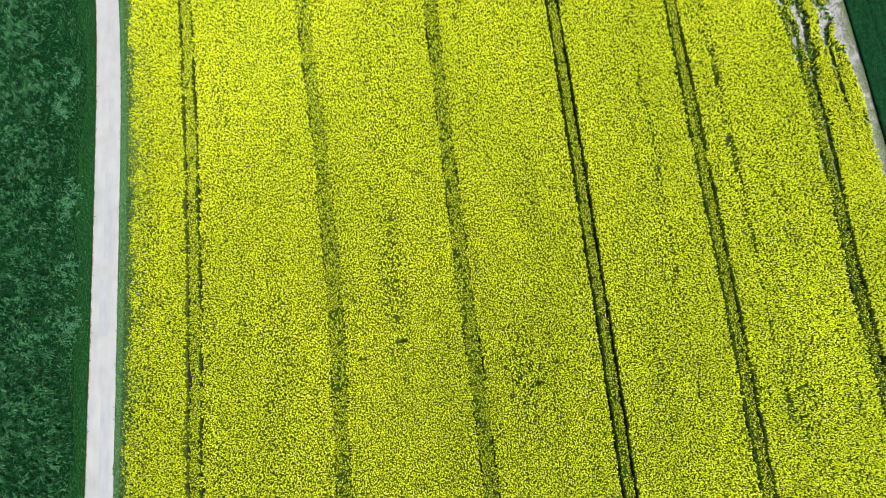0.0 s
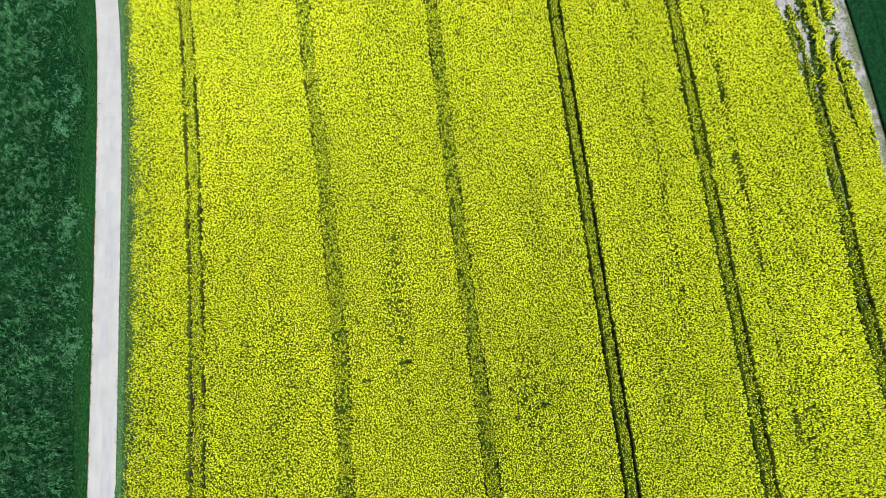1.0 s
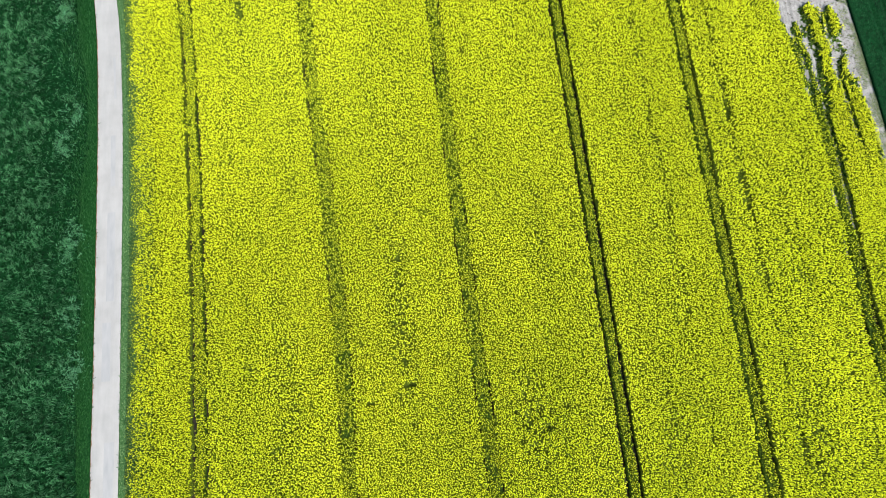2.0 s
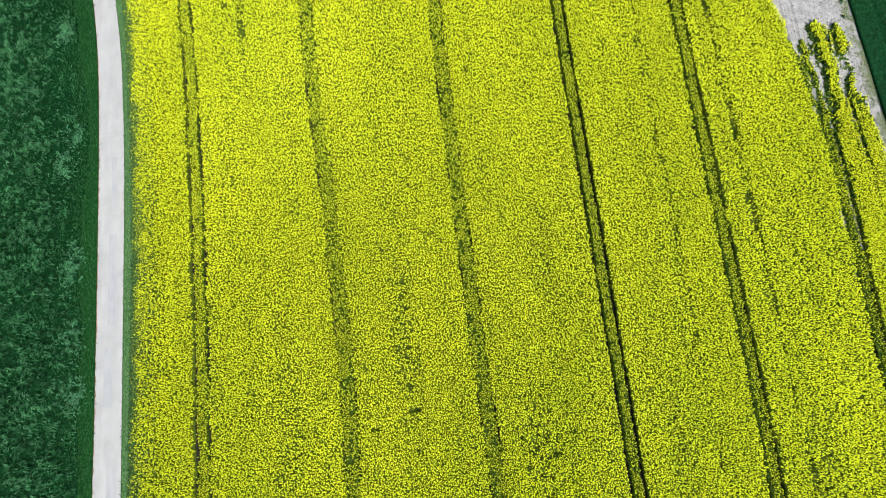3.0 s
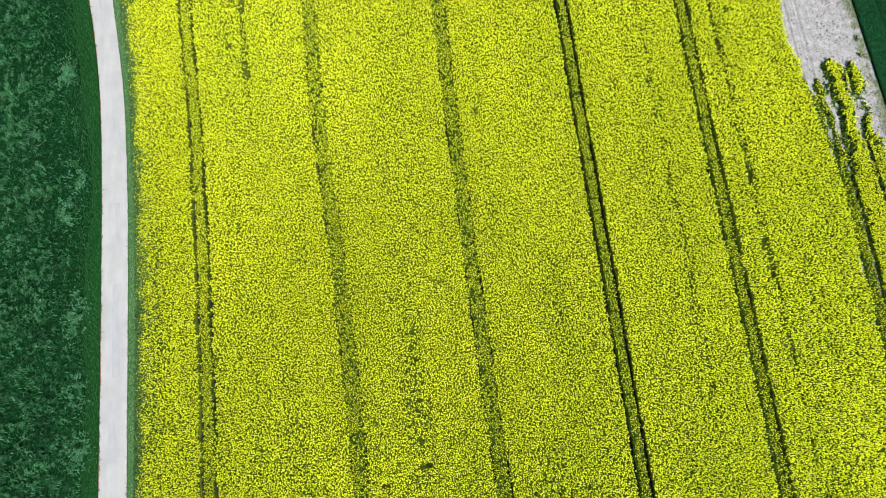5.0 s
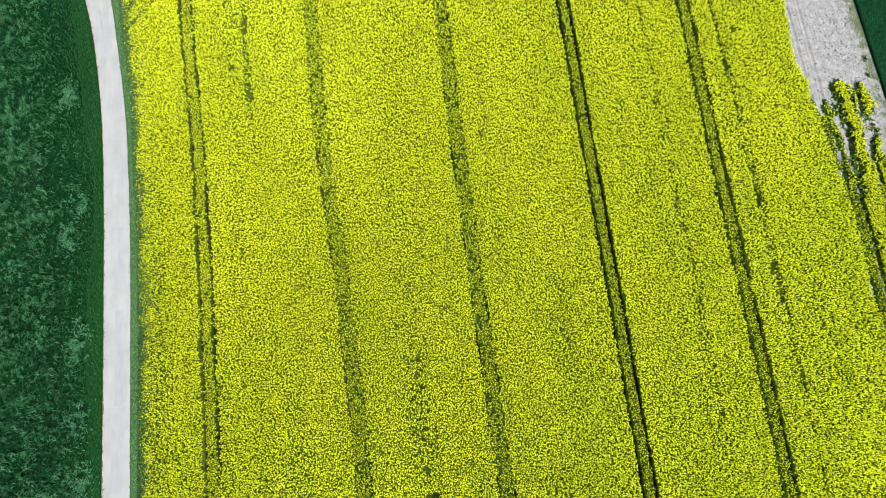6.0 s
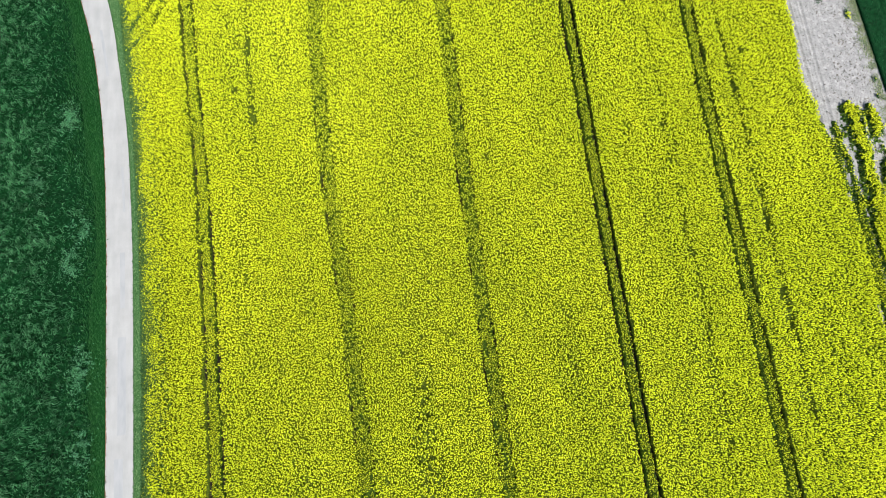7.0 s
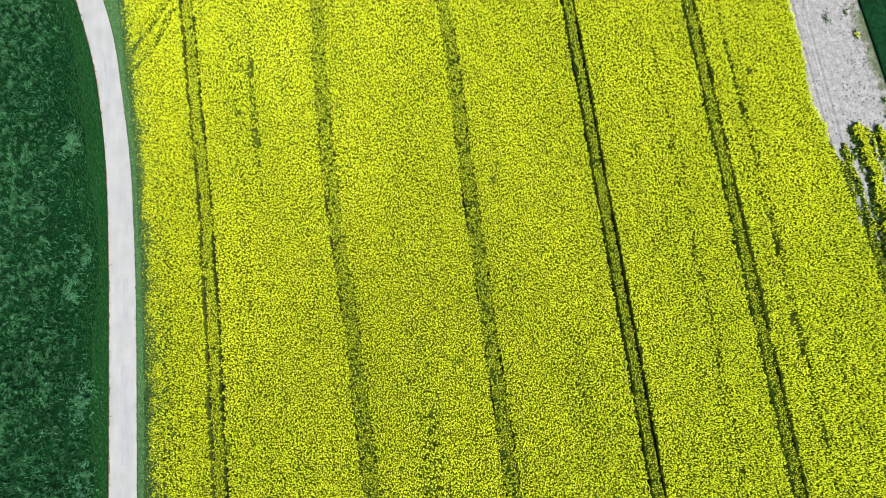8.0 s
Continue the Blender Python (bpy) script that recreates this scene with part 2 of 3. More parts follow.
def wisps(x, y, z, length, width, heading, bend, rise):
    """Long leaves of four quads that arch up and curl sideways."""
    n = len(x)
    v = np.empty((n, 10, 3))
    px, py, h = x.copy(), y.copy(), heading.copy()
    for k, (up, w) in enumerate(((0.0, 0.6), (0.75, 1.0), (1.0, 0.9), (0.85, 0.65), (0.5, 0.15))):
        for side in (0, 1):
            o = (side - 0.5) * width * w
            v[:, 2 * k + side, 0] = px - np.sin(h) * o
            v[:, 2 * k + side, 1] = py + np.cos(h) * o
            v[:, 2 * k + side, 2] = z + rise * up + o * 0.5
        px, py, h = px + np.cos(h) * length / 4, py + np.sin(h) * length / 4, h + bend
    i = np.arange(n)[:, None] * 10
    f = np.concatenate([i + 2 * k + np.array([[0, 1, 3, 2]]) for k in range(4)], 1).reshape(-1, 4)
    return v.reshape(-1, 3), f


def scatter(left, right, y0, y1, per_m2, loose=0.42):
    """Points between two lines x(y), evenly strewn: one in each small cell, off its middle."""
    ys = np.linspace(y0, y1, 200)
    lo, hi = left(ys).min(), right(ys).max()
    d = per_m2**-0.5
    x, y = np.meshgrid(np.arange(lo, hi, d), np.arange(y0, y1, d))
    x, y = x.ravel(), y.ravel()
    x, y = x + rng.uniform(-loose, loose, len(x)) * d, y + rng.uniform(-loose, loose, len(y)) * d
    keep = (x > left(y)) & (x < right(y)) & (y > y0) & (y < y1)
    return x[keep], y[keep]


# ---- the plan: lines that run up the field ----
Y0, Y1 = -37.0, 85.0
ROAD_L = curve((-300, -44.0), (-60, -46.2), (-23, -46.4), (5, -46.5), (25, -46.7), (37, -46.9), (48, -47.3), (54, -47.7), (61, -48.5), (67.5, -49.5), (73.5, -50.9), (79.6, -52.6), (90, -56.0), (110, -64), (300, -150))
ROAD_R = curve((-300, -40.3), (-60, -42.5), (-23, -42.7), (0, -42.8), (15, -42.9), (35, -43.15), (44, -43.5), (51, -43.9), (58.5, -44.7), (64, -45.4), (70, -46.2), (74.5, -47.1), (79, -48.3), (90, -51.6), (110, -59.5), (300, -145))
CROP_L = curve((-60, -41.7), (-23, -41.7), (5, -41.6), (18, -41.6), (30, -41.9), (41, -42.4), (51, -42.9), (59, -43.6), (66, -44.5), (72, -45.0), (78, -45.7), (90, -47.2))
TRAMLINES = [
    curve((-45, -31.8), (-20, -31.8), (0, -31.75), (15, -32.0), (30, -32.4), (45, -33.0), (60, -34.0), (77, -35.0), (95, -36.0)),
    curve((-45, -12.8), (-25, -12.6), (-10, -12.4), (3, -12.5), (15, -13.0), (30, -13.8), (42, -14.6), (55, -15.0), (75, -14.9), (95, -14.8)),
    curve((-45, 6.6), (-20, 6.3), (0, 5.8), (15, 5.4), (30, 5.15), (50, 4.95), (75, 4.7), (95, 4.6)),
    curve((-45, 24.2), (0, 24.25), (30, 24.05), (70, 23.9), (95, 23.8)),
    curve((-45, 42.1), (-10, 42.3), (30, 42.35), (70, 42.5), (95, 42.6)),
    curve((-45, 60.9), (0, 60.7), (15, 61.0), (30, 61.2), (45, 61.2)),
]
# how wide the wheel ruts stand open, and how unevenly
OPEN = [(0.20, 0.30), (0.07, 0.24), (0.06, 0.22), (0.22, 0.14), (0.19, 0.24), (0.22, 0.28)]
EDGE_R = curve((-45, 68.0), (10, 67.9), (30, 68.1), (45, 68.3))
CROP_R = curve((20, 59.6), (30, 59.6), (37, 59.1), (42, 58.5), (46, 58.4), (48, 57.8), (58, 58.2), (67, 58.0), (95, 57.6))
GREEN_R = curve((-60, 70.4), (10, 70.5), (30, 70.4), (45, 70.1), (66, 69.5), (95, 69.0), (300, 66.0))
# half the distance between the two ruts of each tramline
BROAD = (0.88, 1.0, 0.98, 0.88, 0.90, 0.90)

# thin places and missed drill rows: x, y, half width, half length, how bare
GAPS = [
    (47.1, 28.9, 0.40, 1.8, 1.0), (47.2, 32.5, 0.3, 0.8, 1.0), (47.0, 18.2, 0.36, 1.0, 1.0), (47.2, 15.2, 0.40, 1.6, 1.0), (47.4, 11.5, 0.15, 2.0, 0.6), (47.3, 2.3, 0.2, 1.6, 0.7), (47.2, -19.2, 0.38, 2.2, 1.0),
    (46.9, 50.4, 0.34, 3.4, 1.0), (46.8, 54.2, 0.30, 2.2, 1.0), (46.7, 59.5, 0.22, 3.5, 0.8), (46.9, 43.3, 0.16, 2.5, 0.6), (47.0, 7.0, 0.14, 3.0, 0.5), (47.0, -9.0, 0.12, 3.0, 0.4), (46.5, 63.0, 0.15, 2.0, 0.6),
    (35.1, 44.4, 0.36, 0.8, 1.0), (35.5, 50.5, 0.14, 3.5, 0.5), (35.1, 27.7, 0.22, 1.2, 0.7), (35.7, 19.0, 0.12, 4.0, 0.4), (35.6, -16.9, 0.2, 1.2, 0.6), (35.4, 57.0, 0.12, 3.0, 0.4),
    (-6.2, 15.7, 0.3, 0.45, 0.9), (-3.9, 11.0, 0.25, 0.5, 0.8), (-4.2, 8.7, 0.25, 0.5, 0.8), (-3.4, -6.6, 0.55, 0.3, 0.9), (-9.1, -8.7, 0.35, 0.4, 0.8), (-3.3, -11.7, 0.3, 0.4, 0.7),
    (11.2, -10.0, 0.7, 0.3, 0.5), (11.9, -12.4, 0.25, 0.7, 0.55), (12.3, -15.4, 0.2, 0.8, 0.5), (10.6, -13.4, 0.25, 0.3, 0.5), (13.3, -11.4, 0.2, 0.5, 0.5), (12.8, -17.6, 0.4, 0.25, 0.5), (14.4, -14.0, 0.4, 0.2, 0.5), (17.1, -11.4, 0.3, 0.4, 0.6), (9.4, 27.8, 0.25, 0.3, 0.8), (8.4, 42.6, 0.2, 0.3, 0.7), (16.4, -7.5, 0.3, 0.3, 0.5),
    (-25.1, 52.6, 0.4, 1.5, 1.0), (-25.2, 58.0, 0.24, 3.0, 0.9), (-25.4, 63.3, 0.26, 2.6, 0.9), (-25.5, 69.0, 0.18, 2.4, 0.6), (-27.4, 57.0, 0.3, 0.5, 0.7), (-24.6, 43.5, 0.1, 3.0, 0.4),
    (51.5, 57.0, 0.5, 0.3, 0.5), (49.3, 55.3, 0.3, 0.25, 0.8), (50.0, 56.2, 0.3, 0.25, 0.8), (36.2, 42.0, 0.2, 1.4, 0.5),
]
# speckled zones: middle x and y, half width, half length, strength
THIN = [(-4.0, 2.0, 2.8, 20.0, 0.95), (12.5, -12.0, 3.6, 11.0, 1.0), (35.4, 20.0, 1.4, 45.0, 0.9), (47.0, 20.0, 1.2, 50.0, 1.0), (49.5, -20.0, 3.5, 11.0, 1.0), (-25.2, 55.0, 0.8, 18.0, 0.9), (31.0, -14.0, 2.5, 9.0, 0.7), (-20.0, -10.0, 4.0, 25.0, 0.5), (16.0, 10.0, 2.5, 14.0, 0.6), (52.0, 8.0, 3.0, 20.0, 0.6), (-38.0, 10.0, 3.0, 60.0, 0.45)]
# the old wheel marks that sweep from the first tramline to the road
SWEEPS = [curve((65.0, -44.2), (67.9, -40.9), (71.5, -38.9), (75.7, -36.7)), curve((69.0, -43.2), (69.5, -42.8), (73.1, -40.2), (77.3, -37.6))]


def bare(x, y):
    """How bare the crop is, from 0 to 1."""
    b = np.zeros(np.shape(x))
    for gx, gy, rx, ry, amount in GAPS:
        d = np.hypot((x - gx) / (1.0 * rx), (y - gy) / (0.9 * ry)) + 1.3 * (value_noise(x, y, 2.0, 5) - 0.45) + 1.8 * (value_noise(x, y, 5.0, 45) - 0.5)
        b = np.maximum(b, amount * np.clip(1.8 - d, 0, 1))
    speck = value_noise(x * 1.25, y * 0.75, 4.0, 6)
    for gx, gy, rx, ry, amount in THIN:
        zone = np.exp(-(((x - gx) / rx) ** 2) - ((y - gy) / ry) ** 2)
        b = np.maximum(b, amount * np.clip((speck - 1 + 0.45 * zone) * 7, 0, 1) * zone)
    for line, lo, hi in zip(SWEEPS, (65.0, 69.0), (75.7, 77.3)):
        d = np.abs(x - line(y)) / 0.45
        b = np.maximum(b, 0.62 * np.clip(1.5 - d, 0, 1) * np.clip(0.3 + 1.4 * value_noise(x, y, 1.7, 46), 0, 1) * ((y > lo) & (y < hi)))
    return b


def stature(x, y):
    """Plants stand lower towards the road verge."""
    return np.clip(0.3 + (x - CROP_L(y)) / 2.6 + 0.5 * (value_noise(x, y, 0.8, 29) - 0.5), 0.3, 1.0)


def canopy(x, y, tall):
    """Height of the green canopy under the flowers."""
    h = tall * 0.46 + 0.10 * (value_noise(x, y, 1.6, 1) - 0.5) + 0.20 * (value_noise(x, y, 6.0, 2) - 0.5)
    return h * (1 - 0.92 * np.clip(bare(x, y) * 1.4, 0, 1)) * stature(x, y)


def crop_thing(name, label, left, right, y0, y1, tall, per_m2, leaf, thin=None, head=0.09, step=0.36, group="", category="crop"):
    """A stand of flowering rape between two lines: foliage and the flower heads above it."""
    root = tagged(new(name), label, category, group, "stuff")
    v, f = sheet(left, right, y0, y1, step, step, lambda X, Y, S: canopy(X, Y, tall), skirt=0.0)
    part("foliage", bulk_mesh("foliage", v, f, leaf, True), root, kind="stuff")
    x, y = scatter(left, right, y0, y1, per_m2, 0.55)
    # drill rows that stand a little thinner
    streak = value_noise(x, y * 0.05, 0.55, 38) + 0.6 * value_noise(x, y * 0.08, 1.6, 39) - 0.6
    b = np.maximum(bare(x, y), 0.38 * np.clip(streak, 0, 0.4))
    if thin is not None:
        b = np.maximum(b, thin(x, y))
    keep = rng.uniform(0, 1, len(x)) > np.maximum(b * 1.05, 0.03)
    x, y = x[keep], y[keep]
    n = len(x)
    z = canopy(x, y, tall) + tall * (0.36 + 0.2 * value_noise(x, y, 0.4, 9)) * stature(x, y) + 0.5 * (value_noise(x, y, 4.3, 44) - 0.5) + rng.normal(0, 0.08, n)
    v, f = racemes(x, y, z, head * (0.45 + 0.55 * stature(x, y)) * rng.uniform(0.75, 1.25, n), rng.uniform(0.28, 0.5, n) * stature(x, y))
    part("blossoms", bulk_mesh("blossoms", v, f, PETAL), root, "bright yellow rape blossoms", "stuff")
    return root


# ---- ground ----
def build_ground():
    s = 3000.0
    v = np.array([(-s, -s, -0.06), (s, -s, -0.06), (s, s, -0.06), (-s, s, -0.06)])
    tagged(new("ground", bulk_mesh("ground", v, np.array([[0, 1, 2, 3]]), GROUND)), "green farmland reaching to the horizon", "ground", kind="structure")
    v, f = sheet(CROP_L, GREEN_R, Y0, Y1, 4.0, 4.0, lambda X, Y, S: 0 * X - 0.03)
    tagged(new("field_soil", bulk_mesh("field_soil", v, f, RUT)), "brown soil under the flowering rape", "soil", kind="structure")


build_ground()


# ---- the road ----
def build_road():
    def crown(X, Y, S):
        return 0.10 - 0.06 * (2 * S - 1) ** 2 + 0.012 * (value_noise(X, Y, 0.8, 3) - 0.5)

    wob = lambda line, seed, amp: (lambda y: line(y) + amp * (value_noise(y * 0, y, 1.3, seed) - 0.5) + amp * (value_noise(y * 0, y, 4.0, seed + 1) - 0.5))
    v, f = sheet(wob(ROAD_L, 31, 0.12), wob(ROAD_R, 41, 0.2), -120, 160, 0.4, 0.25, crown, skirt=-0.02)
    road = tagged(new("road", bulk_mesh("road", v, f, ROAD)), "narrow pale grey farm road between the fields", "road", kind="structure")
    # repaired stretches, a little darker: from, to, across from, across to
    for a, b, s0, s1 in ((-2, 6, 0.30, 0.62), (9, 22, 0.42, 0.72), (-24, -10, 0.46, 0.82), (26, 34, 0.52, 0.70), (62, 70, 0.40, 0.52), (40, 47, 0.66, 0.76)):
        L = lambda y, s=s0: ROAD_L(y) * (1 - s) + ROAD_R(y) * s
        R = lambda y, s=s1: ROAD_L(y) * (1 - s) + ROAD_R(y) * s
        v, f = sheet(L, R, a, b, 0.3, 0.5, lambda X, Y, S, p=s0, q=s1: crown(X, Y, p + (q - p) * S) + 0.006)
        part("repair_patch", bulk_mesh("repair_patch", v, f, PATCH), road, "slightly darker grey repaired strip")
    v, f = sheet(lambda y: ROAD_L(y) - 0.12 - 0.1 * value_noise(y * 0, y, 3.0, 8), lambda y: ROAD_L(y) + 0.1, -45, 92, 0.1, 0.3, lambda X, Y, S: 0.0 * X + 0.03)
    part("soil_edge", bulk_mesh("soil_edge", v, f, EDGE), road, "thin reddish brown soil edge")


build_road()


# ---- left of the road: verge and lush green crop ----
def grass(name, label, left, right, y0, y1, per_m2, sheet_mat, blade_mat, tall, length, width, heading, lush=None, step=0.3, category="grass", relief=0.12, lift=0.3):
    """A stand of grass or young cereal: an uneven green mat, and bent leaves over it."""
    root = tagged(new(name), label, category, "", "stuff")

    def height(X, Y, S=None):
        k = lush(X, Y) if lush else 1.0
        lump = np.abs(value_noise(X, Y, 1.5, 11) - 0.5) * 2 + 0.8 * np.abs(value_noise(X + 7, Y * 0.8, 3.1, 12) - 0.5) * 2
        return tall * (0.35 + 0.65 * k) + relief * k * (lump - 0.6)

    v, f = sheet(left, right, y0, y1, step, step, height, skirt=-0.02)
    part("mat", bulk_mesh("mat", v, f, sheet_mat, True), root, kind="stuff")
    x, y = scatter(left, right, y0, y1, per_m2)
    k = lush(x, y) if lush else np.ones(len(x))
    keep = rng.uniform(0, 1, len(x)) < np.clip(1.25 * k - 0.2, 0.06, 1)
    x, y, k = x[keep], y[keep], k[keep]
    n = len(x)
    v, f = blades(x, y, height(x, y) - 0.03, length * rng.uniform(0.5, 1.4, n) * (0.5 + 0.5 * k), width * rng.uniform(0.5, 1.3, n), heading(x, y) + rng.normal(0, 0.5, n), lift * length * rng.uniform(0.3, 1.2, n))
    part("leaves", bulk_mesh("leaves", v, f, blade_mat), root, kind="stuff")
    return root


FIELD_L = lambda y: ROAD_L(y) * 0 - 69.0
FIELD_R = lambda y: ROAD_L(y) - 2.0 + 1.4 * (value_noise(y * 0, y, 0.12, 21) - 0.5) + 0.3 * (value_noise(y * 0, y, 1.3, 20) - 0.5)
HEADLAND = curve((-60, -48.0), (-17, -48.2), (-2, -49.4), (10, -50.6), (23, -52.1), (32, -54.0), (52, -55.8), (70, -58.0), (95, -62.0))
TUFT_SPOTS = [(-50.3, 38.6, 1.6), (-49.9, 17.8, 2.0), (-49.0, 0.0, 1.6), (-56.7, 45.0, 1.0), (-51.5, 33.0, 1.4), (-49.6, 8.0, 1.6), (-52.5, 55.0, 1.5)]


def lushness(x, y):
    k = 1 / (1 + np.exp((x - HEADLAND(y)) / 1.6 + 3 * (value_noise(x, y, 0.3, 15) - 0.5)))
    k = 0.22 + 0.78 * k
    for sx, sy, r in TUFT_SPOTS:
        k = np.maximum(k, np.clip(1.5 - np.hypot(x - sx, (y - sy) * 0.6) / r - (value_noise(x, y, 1.0, 16) - 0.5), 0, 1))
    return k * (0.60 + 0.3 * value_noise(x, y, 0.35, 17) + 0.4 * value_noise(x, y, 1.1, 37))


swirl = lambda x, y: 8.0 * value_noise(x, y, 0.55, 18) + 2.5 * value_noise(x, y, 1.6, 19)
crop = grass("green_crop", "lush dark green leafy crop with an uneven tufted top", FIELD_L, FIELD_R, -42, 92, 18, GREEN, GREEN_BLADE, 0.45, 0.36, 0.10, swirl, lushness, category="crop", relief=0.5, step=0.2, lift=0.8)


def crop_wisps():
    """Tall leaves in curling tufts over the green crop."""
    x, y = scatter(FIELD_L, FIELD_R, -42, 92, 30, 0.6)
    k = lushness(x, y)
    tuft = 0.3 * value_noise(x, y, 0.7, 101) + 0.7 * value_noise(x, y * 0.8, 2.4, 102)
    keep = (tuft > 0.53) & (rng.uniform(0, 1, len(x)) < np.clip(1.4 * k - 0.25, 0.02, 1))
    x, y, k = x[keep], y[keep], k[keep]
    n = len(x)
    v, f = wisps(x, y, 0.3 + 0.35 * k, rng.uniform(0.3, 0.7, n), rng.uniform(0.05, 0.10, n), swirl(x, y) + rng.normal(0, 0.45, n), rng.normal(0, 0.4, n), rng.uniform(0.25, 0.55, n))
    part("wisps", bulk_mesh("wisps", v, f, TALL_BLADE), crop, "paler long curling leaves", "stuff")


crop_wisps()


def weed_clump(x0, y0, spread):
    root = tagged(new("weed_clump"), "pale green leafy weeds in the darker headland", "weeds", "weed clumps", "stuff")
    n = int(420 * spread)
    x, y = x0 + rng.normal(0, 0.45 * spread, n), y0 + rng.normal(0, 0.8 * spread, n)
    keep = value_noise(x, y, 1.4, 28) > 0.42
    x, y = x[keep], y[keep]
    n = len(x)
    v, f = blades(x, y, rng.uniform(0.25, 0.75, n), rng.uniform(0.16, 0.34, n), rng.uniform(0.06, 0.12, n), swirl(x, y) + rng.normal(0, 0.6, n), rng.uniform(0.05, 0.3, n))
    part("leaves", bulk_mesh("leaves", v, f, WEED), root, kind="stuff")


for spot in TUFT_SPOTS:
    weed_clump(*spot)
along = lambda x, y: np.pi / 2 + 0.6 * (value_noise(x, y, 0.3, 22) - 0.5)
verge = grass("road_verge", "short mown green grass verge beside the road", lambda y: FIELD_R(y) + 0.02, lambda y: ROAD_L(y) - 0.1, -42, 92, 26, VERGE, VERGE_BLADE, 0.16, 0.45, 0.09, along, relief=0.07, category="verge")


def straggling_grass():
    """Verge grass that runs out into the thin edge of the green crop."""
    x, y = scatter(lambda y: FIELD_R(y) - 4.5, lambda y: FIELD_R(y) + 0.6, -42, 92, 26, 0.6)
    keep = rng.uniform(0, 1, len(x)) < np.clip(0.85 - (FIELD_R(y) - x) / 4.2 + 0.5 * (value_noise(x, y, 0.7, 103) - 0.5), 0, 1)
    x, y = x[keep], y[keep]
    n = len(x)
    v, f = blades(x, y, rng.uniform(0.16, 0.32, n), rng.uniform(0.25, 0.55, n), rng.uniform(0.05, 0.11, n), along(x, y) + rng.normal(0, 0.5, n), rng.uniform(0.05, 0.25, n))
    part("stragglers", bulk_mesh("stragglers", v, f, VERGE_BLADE), verge, "loose grass running into the crop", "stuff")


straggling_grass()
grass("field_verge", "narrow grass strip between road and rape field", lambda y: ROAD_R(y) - 0.02, lambda y: CROP_L(y) + 0.3, -42, 90, 34, PALE_VERGE, PALE_BLADE, 0.12, 0.32, 0.07, along, relief=0.06, category="verge")


# ---- the rape field: strips between the tramlines ----
def rut(i, side, edge):
    """The edge x(y) of a wheel rut of tramline i: side -1 or 1 the rut, edge -1 or 1 its edge."""
    wide, rough = OPEN[i]
    line = TRAMLINES[i]

    def at(y):
        y = np.asarray(y, float)
        w = wide + rough * (value_noise(y * 0 + side * 3.3, y, 0.45, 50 + i) - 0.5) + rough * 1.4 * (value_noise(y * 0 + edge * 7.7 + side * 2.1, y, 3.3, 60 + i) - 0.5) + 0.22 * (value_noise(y * 0 + edge * 5.3 + side, y, 7.0, 65 + i) - 0.5)
        return line(y) + side * BROAD[i] + edge * np.maximum(w, -0.12) + 0.12 * (value_noise(y * 0, y, 0.2, 70 + i) - 0.5)

    return at


def edge_thin(x, y):
    d = x - CROP_L(y)
    ragged = value_noise(x, y, 0.9, 23)
    return np.maximum(np.clip(0.78 - d / (1.3 + 2.0 * ragged), 0, 0.78), np.clip(0.14 - d / 40, 0, 0.14) * (0.4 + 1.2 * ragged))


LAST_R = lambda y: EDGE_R(y) + 0.5 * (value_noise(y * 0, y, 0.8, 34) - 0.5)
STRIP = "broad strip of bright yellow flowering rape between tramlines"
for i in range(7):
    lo = CROP_L if i == 0 else rut(i - 1, 1, 1)
    hi = rut(i, -1, -1) if i < 5 else None
    if i < 5:
        crop_thing("rape_strip", STRIP if i else "strip of yellow flowering rape along the road verge", lo, hi, Y0, Y1, 1.3, 32 if i else 42, LEAF, None if i else edge_thin, 0.09 if i else 0.078, group="rape strips")
    elif i == 5:
        ends = rut(5, -1, -1)
        hi = lambda y: np.where(y < 24, ends(y), np.where(y < 34, ends(y) + (CROP_R(y) - ends(y)) * np.clip((y - 24) / 10, 0, 1), CROP_R(y))) + 0.3 * (value_noise(y * 0, y, 0.9, 33) - 0.5)
        crop_thing("rape_strip", "strip of yellow flowering rape beside the bare soil", lo, hi, Y0, Y1, 1.3, 32, LEAF, group="rape strips")


crop_thing("rape_strip", "outer strip of yellow flowering rape by the field edge", rut(5, 1, 1), LAST_R, Y0, 17.0, 1.2, 32, LEAF, lambda x, y: np.clip((y - 9) / 8, 0, 1), group="rape strips")


def edge_shoots():
    """Low green rape plants that thin out towards the road."""
    root = tagged(new("rape_fringe"), "low green rape plants fringing the field edge", "crop", kind="stuff")
    x, y = scatter(lambda y: CROP_L(y) - 0.25, lambda y: CROP_L(y) + 4.2, Y0, Y1, 84)
    d = x - CROP_L(y)
    keep = rng.uniform(0, 1, len(x)) < np.clip(1.1 - d / 3.8, 0, 1) * np.clip((d + 0.4) / 0.6, 0, 1)
    x, y = x[keep], y[keep]
    n = len(x)
    z = 0.25 + 0.75 * (stature(x, y) - 0.2) + rng.normal(0, 0.08, n)
    v, f = tufts(x, y, z, rng.uniform(0.06, 0.13, n), rng.uniform(0.05, 0.2, n))
    part("leaf_layer", bulk_mesh("leaf_layer", v, f, FRINGE_LEAF), root, kind="stuff")


edge_shoots()


